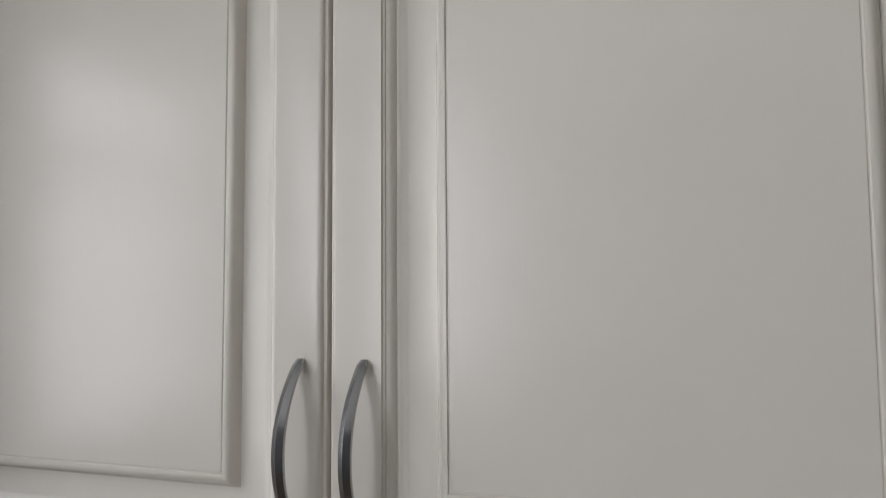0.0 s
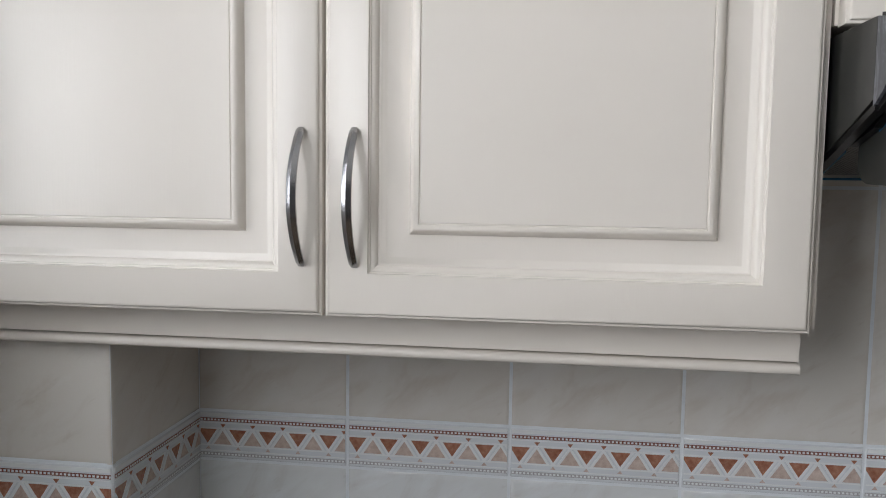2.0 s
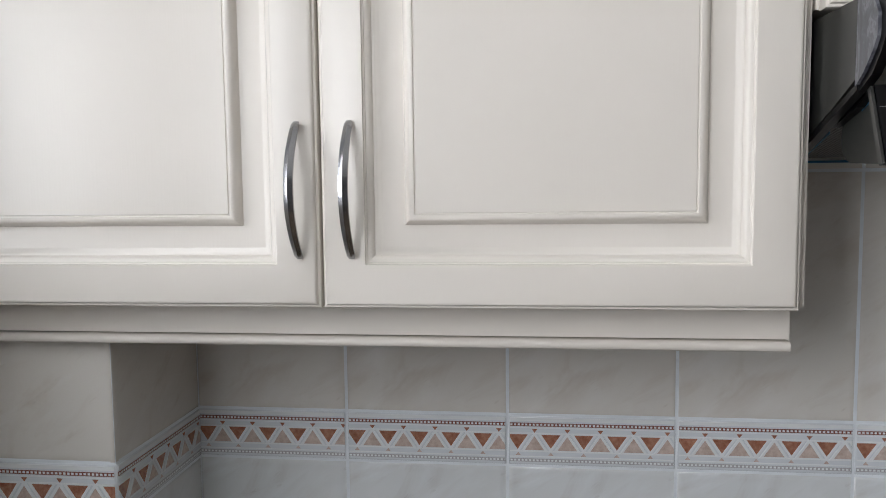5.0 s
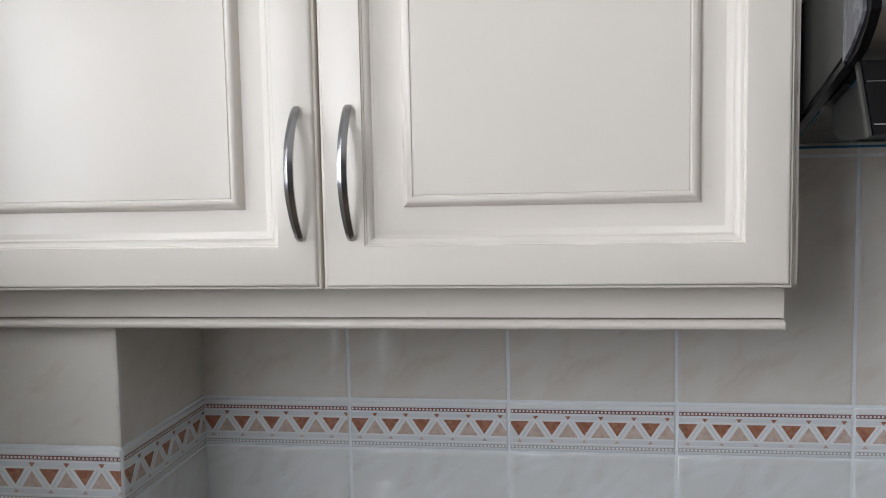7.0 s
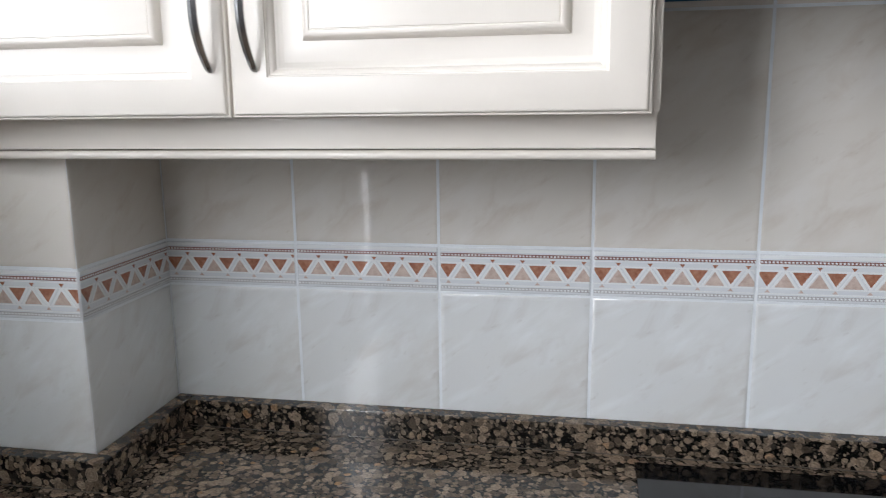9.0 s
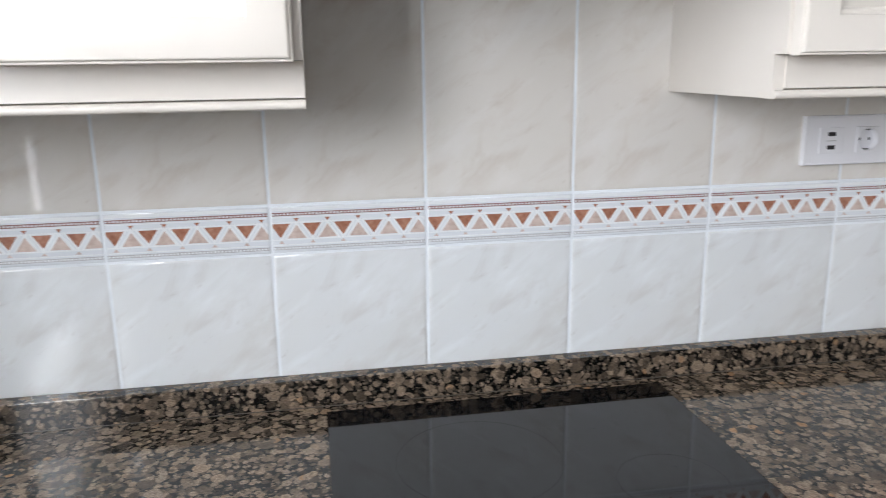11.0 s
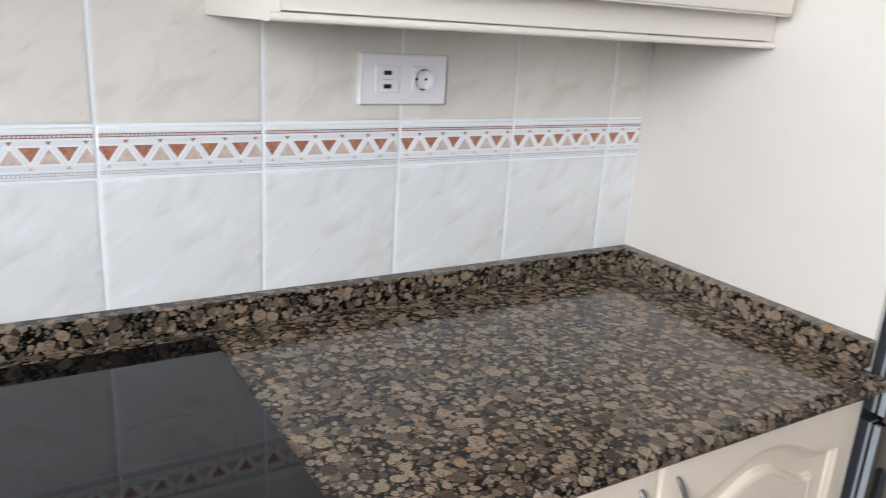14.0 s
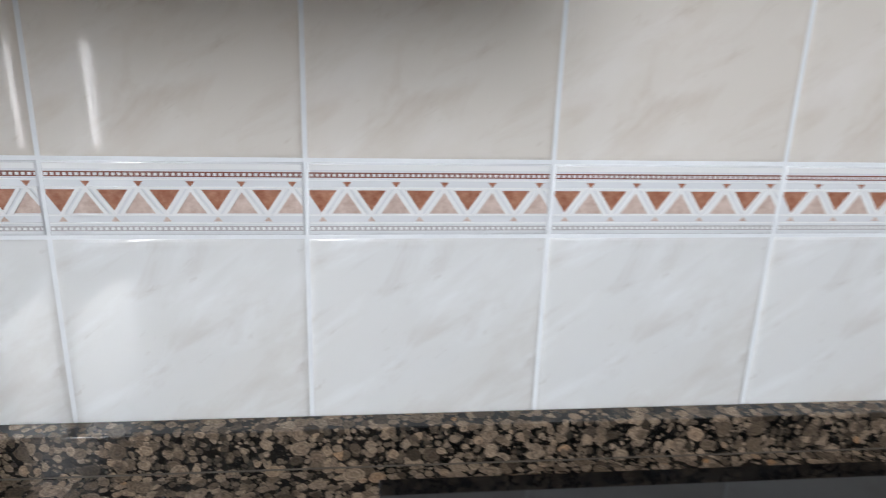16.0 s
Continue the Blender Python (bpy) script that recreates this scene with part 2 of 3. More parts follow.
def plaster(name, colour, scale=9, rough=0.75):
    m, n, l, b = material(name, colour, rough)
    f = noise_tex(n, l, coords(n, l), scale, 5)
    fine = noise_tex(n, l, coords(n, l), 180, 3)
    l.new(ramp(n, l, f, [(0.3, tuple(c * 0.965 for c in colour)), (0.7, colour)]), b.inputs["Base Color"])
    bump(n, l, b, fine, 0.10, 0.0008)
    return m


WALL_PAINT = plaster("warm_white_wall_paint", (0.705, 0.672, 0.622))
CEILING_PAINT = plaster("white_ceiling_paint", (0.82, 0.82, 0.80))
# grey darkened so the unseen south wall sends back less light
LOW_BOUNCE_WALL = plaster("low_bounce_grey", (0.22, 0.22, 0.225), 5, 0.3)
EAST_TILE = plaster("pale_tile_across_the_room", (0.38, 0.385, 0.395), 5, 0.3)
FLOOR_TILE = plaster("brown_floor_tile", (0.20, 0.155, 0.115), 5, 0.3)


def wood_stain(name):
    m, n, l, b = material(name, (0.30, 0.16, 0.06), 0.35)
    f = noise_tex(n, l, coords(n, l, (30, 30, 1.5)), 2.0, 6.0, 0.6, 1.0)
    l.new(ramp(n, l, f, [(0.3, (0.13, 0.06, 0.02)), (0.7, (0.33, 0.18, 0.065))]), b.inputs["Base Color"])
    bump(n, l, b, f, 0.15, 0.001)
    return m


OAK = wood_stain("oak_door_stain")


# ---- mesh helpers ----
def box(bm, x0, x1, y0, y1, z0, z1, bevel=0.0, segments=1):
    made = bmesh.ops.create_cube(bm, size=1.0)["verts"]
    for v in made:
        v.co = Vector(((x0 + x1) / 2 + v.co.x * (x1 - x0), (y0 + y1) / 2 + v.co.y * (y1 - y0), (z0 + z1) / 2 + v.co.z * (z1 - z0)))
    if bevel:
        edges = list({e for v in made for e in v.link_edges})
        bmesh.ops.bevel(bm, geom=edges, offset=bevel, segments=segments, affect="EDGES", profile=0.5)
    return bm


def mesh_of(name, bm, mat, smooth=False):
    me = bpy.data.meshes.new(name)
    bmesh.ops.recalc_face_normals(bm, faces=bm.faces)
    if smooth:
        for f in bm.faces:
            f.smooth = True
    bm.to_mesh(me)
    bm.free()
    me.materials.append(mat)
    return me


def part(name, bm, mat, parent=None, label="", smooth=False):
    ob = new(name, mesh_of(name, bm, mat, smooth))
    if smooth:
        ob.data.set_sharp_from_angle(angle=radians(40))
    ob.parent = parent
    return tagged(ob, label)


def boxed(name, dims, mat, parent=None, label="", bevel=0.0, segments=2):
    return part(name, box(bmesh.new(), *dims, bevel=bevel, segments=segments), mat, parent, label)


def prism(bm, outline, x0, x1):
    """A profile of (y, z) points drawn out from x0 to x1."""
    a = [bm.verts.new((x0, y, z)) for y, z in outline]
    b = [bm.verts.new((x1, y, z)) for y, z in outline]
    bm.faces.new(a)
    bm.faces.new(b[::-1])
    for i in range(len(a)):
        j = (i + 1) % len(a)
        bm.faces.new((a[i], a[j], b[j], b[i]))
    return bm


def thing(name, label, category, group="", at=(0, 0, 0)):
    ob = new(name)
    ob.empty_display_size = 0.05
    ob.location = at
    return tagged(ob, label, category, group)


# ---- the room's shell ----
def shell(name, dims, mat, label):
    return tagged(boxed(name, dims, mat), label, kind="structure")


wall_north = shell("wall_north", (X_LEFT - 0.15, ROOM_X + 0.15, 0.0017, 0.15, 0, ROOM_H), GROUT, "tiled kitchen wall behind the worktop, white grout")
shell("wall_partition", (X_RIGHT, X_RIGHT + 0.012, -0.585, 0.0010, 0, ROOM_H), WALL_PAINT, "smooth warm white painted partition beside the fridge")
wall_east = shell("wall_east", (ROOM_X, ROOM_X + 0.15, ROOM_Y, 0.0010, 0, ROOM_H), EAST_TILE, "pale grey tiled wall across the room")
shell("floor", (X_LEFT - 0.15, ROOM_X + 0.15, ROOM_Y - 0.15, 0.15, -0.1, 0), FLOOR_TILE, "brown tiled kitchen floor")
shell("ceiling", (X_LEFT - 0.15, ROOM_X + 0.15, ROOM_Y - 0.15, 0.15, ROOM_H, ROOM_H + 0.1), CEILING_PAINT, "plain white painted ceiling")

XO, XI = X_LEFT - 0.15, X_LEFT - 0.0017


def pierced(bm, ends, openings, put):
    """Wall blocks round openings (from, to, sill, head) that stand side by side along a wall."""
    at = ends[0]
    for a, b, sill, head in sorted(openings):
        if a - at > 0.001:
            put(bm, at, a, 0, ROOM_H)
        put(bm, a, b, 0, sill)
        put(bm, a, b, head, ROOM_H)
        at = b
    put(bm, at, ends[1], 0, ROOM_H)
    return bm


bm = pierced(bmesh.new(), (ROOM_Y, 0.0010), WEST_OPENINGS, lambda bm, a, b, z0, z1: box(bm, XO, XI, a, b, z0, z1))
wall_west = tagged(part("wall_west", bm, GROUT), "tiled side wall with unseen openings cut for daylight", kind="structure")
shell("wall_south", (X_LEFT - 0.15, ROOM_X + 0.15, ROOM_Y - 0.15, ROOM_Y, 0, ROOM_H), LOW_BOUNCE_WALL, "plain unseen wall behind the room, its grey darkened to cut bounce light")
pier = tagged(boxed("wall_pier", (XI, PIER_X - 0.0017, PIER_Y + 0.0017, 0.0010, 0, ROOM_H), GROUT), "boxed-in tiled pier in the kitchen corner", kind="structure")



def window_frame(name, m, w, z0, z1):
    """A white casement frame in an opening w wide; local x runs along the wall."""
    win = tagged(new(name), "white casement frame in an unseen opening that holds a daylight lamp", "window", kind="structure")
    win.matrix_world = m
    t = min(0.05, w * 0.2)
    for a, b, c, d in ((-w / 2, -w / 2 + t, z0, z1), (w / 2 - t, w / 2, z0, z1), (-w / 2 + t, w / 2 - t, z0, z0 + t), (-w / 2 + t, w / 2 - t, z1 - t, z1)):
        boxed("frame_bar", (a, b, -0.02, 0.02, c, d), WHITE_PLASTIC, win, bevel=0.003)
    if w > 0.4:
        boxed("transom", (-w / 2 + t, w / 2 - t, -0.018, 0.018, z1 - 0.22, z1 - 0.19), WHITE_PLASTIC, win, bevel=0.003)


# both frames stand out of view; the second surrounds the added main light
for i, (y0, y1, z0, z1) in enumerate([WEST_OPENINGS[0], (-2.70, -1.45, 1.40, 2.45)]):
    window_frame("window_%d" % (i + 1), pose(X_LEFT - 0.09, (y0 + y1) / 2, 0, 0, 0, 90), y1 - y0, z0, z1)

door_1 = tagged(new("door_1"), "brown oak-stained interior door", "door", kind="structure")
DY0, DY1 = -1.27, -0.945
boxed("door_leaf", (ROOM_X - 0.045, ROOM_X - 0.002, DY0, DY1, 0.0, 2.05), OAK, door_1, bevel=0.003)


# ---- cabinet doors ----
PROFILE = [(0.0, 0.021), (0.0, 0.0062), (0.0008, 0.0050), (0.0032, 0.0044), (0.0038, 0.0020), (0.0050, 0.0007), (0.0075, 0.0),
           (0.0472, 0.0), (0.0478, 0.0018), (0.0492, 0.0023), (0.0498, 0.0034), (0.0520, 0.0038), (0.0542, 0.0049), (0.0558, 0.0066), (0.0566, 0.0080),
           (0.0580, 0.0082), (0.0590, 0.0090), (0.0615, 0.0100), (0.0638, 0.0114), (0.0652, 0.0117), (0.0890, 0.0117),
           (0.0898, 0.0100), (0.0912, 0.0074), (0.0932, 0.0052), (0.0956, 0.0038), (0.0982, 0.0033), (0.1002, 0.0036), (0.1010, 0.0048), (0.1018, 0.0048), (0.1026, 0.0040)]


def panel_door(bm, x0, x1, z0, z1, face, arch=0.0):
    """A moulded door: rings of one outline, each further in and at its own depth; arch lifts the middle of the top moulding."""
    steps = 44 if arch else 2
    rings = []
    for d, depth in PROFILE:
        a, b, low, top = x0 + d, x1 - d, z0 + d, z1 - d
        loop = [(a, low), (b, low)]
        for i in range(steps + 1):
            u = 1 - 2 * i / steps
            s = min(1.0, max(0.0, (0.90 - abs(u)) / 0.84))
            rise = s * s * (3 - 2 * s)
            dip = 0.0 if d < 0.047 else arch * (1 - rise)
            loop.append(((a + b) / 2 + u * (b - a) / 2, top - dip))
        rings.append([bm.verts.new((x, face + 1.3 * depth if depth < 0.02 and d > 0.04 else face + depth, z)) for x, z in loop])
    for r, s in zip(rings, rings[1:]):
        for i in range(len(r)):
            j = (i + 1) % len(r)
            bm.faces.new((r[i], r[j], s[j], s[i]))
    bm.faces.new(rings[-1])
    bm.faces.new(rings[0][::-1])
    return bm


def arch_handle(x, z0, z1, face, parent):
    """A bowed bar handle with two shallow grooves along its face."""
    bm = bmesh.new()
    n, around, half, height = 36, 16, 0.0054, 0.033
    zc, zl = (z0 + z1) / 2, (z1 - z0) / 2
    rings = []
    for i in range(n + 1):
        u = -1 + 2 * i / n
        y = face - 0.001 - height * (1 - abs(u) ** 2.1)
        taper = (0.86 + 0.14 * (1 - u * u)) * (1 if abs(u) < 0.955 else 0.62 + 0.38 * math.sqrt(max(0.0, 1 - ((abs(u) - 0.955) / 0.045) ** 2)))
        ring = []
        for k in range(around):
            a = 2 * math.pi * k / around
            groove = 0.86 if k in (10, 11, 13, 14) else 1.0
            ring.append(bm.verts.new((x + half * taper * math.cos(a) * groove, y + 0.0042 * taper * math.sin(a) * groove + 0.0006, zc + u * zl)))
        rings.append(ring)
    for r, s in zip(rings, rings[1:]):
        for k in range(around):
            bm.faces.new((r[k], r[(k + 1) % around], s[(k + 1) % around], s[k]))
    bm.faces.new(rings[0])
    bm.faces.new(rings[-1][::-1])
    return part("handle", bm, STEEL, parent, "brushed steel bow handle", True)


def cabinet_door(parent, x0, x1, z0, z1, face, mat, handle_x=None, handle_z=(0, 0), arch=0.0):
    d = part("door", panel_door(bmesh.new(), x0, x1, z0, z1, face, arch), mat, parent, smooth=True)
    if handle_x is not None:
        arch_handle(handle_x, *handle_z, face, d)
    return d


def wall_cabinet(name, label, x0, x1, doors, low=DOOR_LOW, group="wall cabinets", rail=PEL_Y):
    cab = thing(name, label, "cabinet", group)
    back = DOOR_Y + 0.0225
    t = 0.016
    foot = PEL_LOW + 0.0008 if low == DOOR_LOW else low + 0.002
    step = [(-0.0005, foot), (rail + 0.0185, foot), (rail + 0.0185, low + 0.002), (back, low + 0.002), (back, DOOR_TOP + 0.003), (-0.0005, DOOR_TOP + 0.003)]
    part("side_panel", prism(bmesh.new(), step, x0, x0 + t), CREAM, cab)
    part("side_panel", prism(bmesh.new(), step, x1 - t, x1), CREAM, cab)
    boxed("bottom_panel", (x0 + t, x1 - t, back + 0.001, -0.0005, low + 0.002, low + 0.018), CREAM, cab)
    boxed("top_panel", (x0 + t, x1 - t, back + 0.001, -0.0005, DOOR_TOP - 0.016, DOOR_TOP + 0.003), CREAM, cab)
    boxed("back_panel", (x0 + t, x1 - t, -0.012, -0.004, low + 0.018, DOOR_TOP - 0.016), CREAM, cab)
    for dx0, dx1, hx in doors:
        cabinet_door(cab, dx0, dx1, low, DOOR_TOP, DOOR_Y, CREAM, hx, (1.506, 1.653))
    return cab


def pelmet(x0, x1, y=PEL_Y, over=0.0, over_right=0.0):
    """Light rail below a wall cabinet: fascia and a rounded bead along its foot."""
    p = thing("pelmet", "cream lacquered light rail below the wall cabinet", "trim", "pelmets")
    rail = [(y + 0.018, PEL_LOW + 0.0135), (y, PEL_LOW + 0.0135), (y, DOOR_LOW + 0.0015), (y + 0.018, DOOR_LOW + 0.0015)]
    part("fascia", prism(bmesh.new(), rail, x0, x1), CREAM, p)
    bead = [(y + 0.018, PEL_LOW), (y - 0.003, PEL_LOW), (y - 0.0058, PEL_LOW + 0.0022), (y - 0.0066, PEL_LOW + 0.0055), (y - 0.0055, PEL_LOW + 0.0088),
            (y - 0.003, PEL_LOW + 0.0108), (y + 0.0005, PEL_LOW + 0.0115), (y + 0.018, PEL_LOW + 0.0115)]
    part("bead", prism(bmesh.new(), bead, x0 - over, x1 + over_right), CREAM, p, smooth=True)
    return p


CAB_R = 0.066
wall_cabinet("wall_cabinet", "cream lacquered two-door wall cabinet with moulded raised panels", X_LEFT + 0.004, CAB_R,
             [(X_LEFT + 0.022, -0.4405, -0.462), (-0.4375, 0.0555, -0.4045)])
pelmet(X_LEFT + 0.021, CAB_R)
CAB2_L = 0.662
RAIL_2 = -0.293
wall_cabinet("wall_cabinet", "cream lacquered two-door wall cabinet beside the white partition", CAB2_L, 1.594,
             [(CAB2_L + 0.005, 1.1445, 1.117), (1.1475, 1.575, 1.171)], rail=RAIL_2 - 0.0165)
pelmet(CAB2_L + 0.0165, 1.5915, RAIL_2, 0.0160, 0.0020)
wall_cabinet("wall_cabinet", "short cream lacquered cabinet above the cooker hood", CAB_R + 0.003, CAB2_L - 0.003,
             [(CAB_R + 0.006, CAB2_L - 0.006, None)], 1.7525)

# ---- worktop ----
FRONT = -0.632
worktop = thing("worktop", "polished brown spotted granite worktop with a rounded front", "worktop", at=(0, 0, 0))
for x0, x1, back in ((PIER_X + 0.002, X_RIGHT - 0.018, -0.001), (X_LEFT + 0.002, PIER_X + 0.002, PIER_Y - 0.002)):
    flat_top = [(back, COUNTER - 0.03), (back, COUNTER), (FRONT + 0.015, COUNTER), (FRONT + 0.015, COUNTER - 0.03)]
    part("slab", prism(bmesh.new(), flat_top, x0, x1), GRANITE, worktop)
nosing = [(FRONT + 0.015 + 0.015 * math.cos(radians(90 + 15 * i)), COUNTER - 0.015 + 0.015 * math.sin(radians(90 + 15 * i))) for i in range(13)]
part("rounded_edge", prism(bmesh.new(), nosing, X_LEFT + 0.002, X_RIGHT - 0.018), GRANITE, worktop, "polished half-round front edge", True)

SEALANT = material("brown_sealant", (0.10, 0.085, 0.07), 0.15)[0]
UT = 0.030


def upstand(x0, x1, y0, y1, bead):
    u = thing("upstand", "polished brown granite upstand along the wall", "upstand", "upstands")
    boxed("stone", (x0, x1, y0, y1, COUNTER + 0.0005, UP_TOP), GRANITE, u, bevel=0.0015)
    boxed("sealant", (*bead, COUNTER + 0.0003, COUNTER + 0.0016), SEALANT, u, "thin grey sealant bead", bevel=0.0006)


upstand(PIER_X + UT + 0.001, X_RIGHT - UT - 0.001, -UT, -0.001, (PIER_X + UT + 0.003, X_RIGHT - UT - 0.004, -UT - 0.0018, -UT + 0.001))
upstand(X_RIGHT - UT, X_RIGHT - 0.001, -0.590, -0.001, (X_RIGHT - UT - 0.0018, X_RIGHT - UT + 0.001, -0.588, -UT - 0.003))
upstand(PIER_X + 0.001, PIER_X + UT, PIER_Y - 0.001, -0.001, (PIER_X + UT - 0.001, PIER_X + UT + 0.0018, PIER_Y, -UT - 0.003))
upstand(X_LEFT + UT + 0.001, PIER_X + UT, PIER_Y - UT, PIER_Y - 0.002, (X_LEFT + UT + 0.003, PIER_X + UT, PIER_Y - UT - 0.0018, PIER_Y - UT + 0.001))
upstand(X_LEFT + 0.001, X_LEFT + UT, -0.62, PIER_Y - 0.002, (X_LEFT + UT - 0.001, X_LEFT + UT + 0.0018, -0.618, PIER_Y - UT - 0.003))

hob = thing("hob", "black glass ceramic hob set on the granite worktop", "hob")
boxed("glass", (0.072, 0.644, -0.570, -0.060, COUNTER + 0.0005, COUNTER + 0.005), HOB_GLASS, hob, bevel=0.0012)
for cx, cy, radius in ((0.280, -0.258, 0.118), (0.520, -0.365, 0.073)):
    bm = bmesh.new()
    rows = [[bm.verts.new((cx + q * math.cos(k * math.pi / 48), cy + q * math.sin(k * math.pi / 48), z)) for k in range(96)]
            for q, z in ((radius - 0.0008, COUNTER + 0.0049), (radius - 0.0008, COUNTER + 0.00512), (radius + 0.0008, COUNTER + 0.00512), (radius + 0.0008, COUNTER + 0.0049))]
    for a, b in zip(rows, rows[1:]):
        for k in range(96):
            bm.faces.new((a[k], a[(k + 1) % 96], b[(k + 1) % 96], b[k]))
    bmesh.ops.recalc_face_normals(bm, faces=bm.faces)
    part("zone_ring", bm, ZONE_PRINT, hob, "faint printed cooking zone ring")

# ---- base cabinets ----
BASE_Y = -0.600


def base_cabinet(x0, x1, doors):
    cab = thing("base_cabinet", "warm cream base cabinet with arched raised-panel doors", "cabinet", "base cabinets")
    boxed("body", (x0, x1, BASE_Y + 0.0225, -0.02, 0.10, COUNTER - 0.0305), CREAM_BASE, cab)
    boxed("plinth", (x0, x1, BASE_Y + 0.07, BASE_Y + 0.086, 0.0, 0.0995), CREAM_BASE, cab)
    for dx0, dx1, hx in doors:
        cabinet_door(cab, dx0, dx1, 0.105, COUNTER - 0.034, BASE_Y, CREAM_BASE, hx, (0.680, 0.827), 0.048)
    return cab


base_cabinet(0.66, X_RIGHT - 0.003, [(0.663, 1.1035, 1.070), (1.1065, 1.580, 1.140)])
base_cabinet(0.06, 0.657, [(0.063, 0.357, 0.325), (0.360, 0.654, 0.392)])
base_cabinet(-0.54, 0.057, [(-0.537, -0.243, -0.275), (-0.240, 0.054, -0.208)])

# ---- cooker hood ----
hood = thing("cooker_hood", "graphite cooker hood with steel nose, its filter flap hanging open", "cooker hood")
HX0, HX1 = CAB_R + 0.006, CAB2_L - 0.006
side = [(-0.002, 1.608), (-0.245, 1.612), (-0.300, 1.631), (-0.367, 1.656), (-0.4080, 1.673), (-0.4080, 1.7440), (-0.002, 1.7505)]
for a, b in ((HX0, HX0 + 0.012), (HX1 - 0.012, HX1)):
    part("side_panel", prism(bmesh.new(), side, a, b), GRAPHITE, hood)
lip = [(-0.245, 1.6045), (-0.300, 1.6235), (-0.411, 1.6640), (-0.411, 1.6705), (-0.367, 1.6548), (-0.300, 1.6300), (-0.245, 1.6110)]
for a, b in ((HX0 + 0.001, HX0 + 0.010), (HX1 - 0.010, HX1 - 0.001)):
    part("lip", prism(bmesh.new(), lip, a, b), BLACK, hood)
nose = [(-0.4085, 1.6665), (-0.4260, 1.6780), (-0.4420, 1.6930), (-0.4500, 1.7040), (-0.4505, 1.7230), (-0.4420, 1.7360), (-0.4085, 1.7440)]
for a, b in ((HX0, HX0 + 0.003), (HX1 - 0.003, HX1)):
    part("end_cap", prism(bmesh.new(), nose, a, b), SCUFFED, hood, "scuffed grey end cap")
rim = [(y - 0.0085 if y < -0.41 else y, 1.7125 + (z - 1.7125) * 1.10) for y, z in nose]
for a, b in ((HX0 + 0.0033, HX0 + 0.0115), (HX1 - 0.0115, HX1 - 0.0033)):
    part("rim", prism(bmesh.new(), rim, a, b), BLACK, hood, "black plastic rim")
part("nose", prism(bmesh.new(), nose, HX0 + 0.0118, HX1 - 0.0118), STEEL_FLAT, hood, "brushed steel bowed front", True)
boxed("trim_line", (HX0 + 0.0205, HX1 - 0.0205, -0.4575, -0.4548, 1.7205, 1.7225), STEEL, hood, "bright trim line")
under = [(-0.004, 1.616), (-0.394, 1.680), (-0.394, 1.684), (-0.004, 1.620)]
part("underside", prism(bmesh.new(), under, HX0 + 0.0125, HX1 - 0.0125), GRAPHITE, hood)


def mesh_sheet(bm, x0, x1, p, q, cell, wire):
    """Woven wire between the lines p and q of (y, z), from x0 to x1."""
    (y0, z0), (y1, z1) = p, q
    length = math.hypot(y1 - y0, z1 - z0)
    ny, nz = (y1 - y0) / length, (z1 - z0) / length
    for i in range(int((x1 - x0) / cell) + 1):
        x = x0 + i * cell
        vs = [bm.verts.new(c) for c in ((x, y0, z0), (x + wire, y0, z0), (x + wire, y1, z1), (x, y1, z1))]
        bm.faces.new(vs)
    for i in range(int(length / cell) + 1):
        s = i * cell
        y, z = y0 + ny * s - nz * 0.0006, z0 + nz * s + ny * 0.0006
        vs = [bm.verts.new(c) for c in ((x0, y, z), (x1, y, z), (x1, y + ny * wire, z + nz * wire), (x0, y + ny * wire, z + nz * wire))]
        bm.faces.new(vs)
    return bm


part("filter_mesh", mesh_sheet(bmesh.new(), HX0 + 0.02, 0.236, (-0.02, 1.6165), (-0.30, 1.6625), 0.005, 0.0022), MESH_METAL, hood, "woven aluminium grease filter")
boxed("film_strip", (HX0 + 0.0005, HX1 - 0.0005, -0.0075, -0.0025, 1.6085, 1.6118), BLUE_FILM, hood, "blue protective film edge")
part("film_edge", prism(bmesh.new(), [(-0.195, 1.5985), (-0.255, 1.6115), (-0.315, 1.6310), (-0.315, 1.6350), (-0.255, 1.6195), (-0.195, 1.6075)], HX0 + 0.0135, HX0 + 0.0145), BLUE_FILM, hood, "blue protective film edge")
part("film_tab", prism(bmesh.new(), [(-0.374, 1.6480), (-0.389, 1.6540), (-0.392, 1.6640), (-0.380, 1.6600)], HX0 + 0.0202, HX0 + 0.0207), BLUE_FILM, hood, "torn blue film tab")
part("latch", prism(bmesh.new(), [(-0.294, 1.6390), (-0.327, 1.6365), (-0.382, 1.6510), (-0.404, 1.6630), (-0.404, 1.6700), (-0.360, 1.6600), (-0.325, 1.6480)], HX0 + 0.0127, HX0 + 0.0200), BLACK, hood, "black flap latch")
plate = [(-0.393, 1.6570), (-0.331, 1.6400), (-0.3275, 1.6300), (-0.3275, 1.6200), (-0.3320, 1.6110), (-0.3400, 1.6040), (-0.3520, 1.6005), (-0.4240, 1.5980), (-0.4060, 1.6550)]
part("flap_plate", prism(bmesh.new(), plate, HX0 + 0.0210, HX0 + 0.0230), GRAPHITE, hood, "grey side plate of the open flap")
TOP, LOW = (-0.412, 1.664), (-0.441, 1.5965)


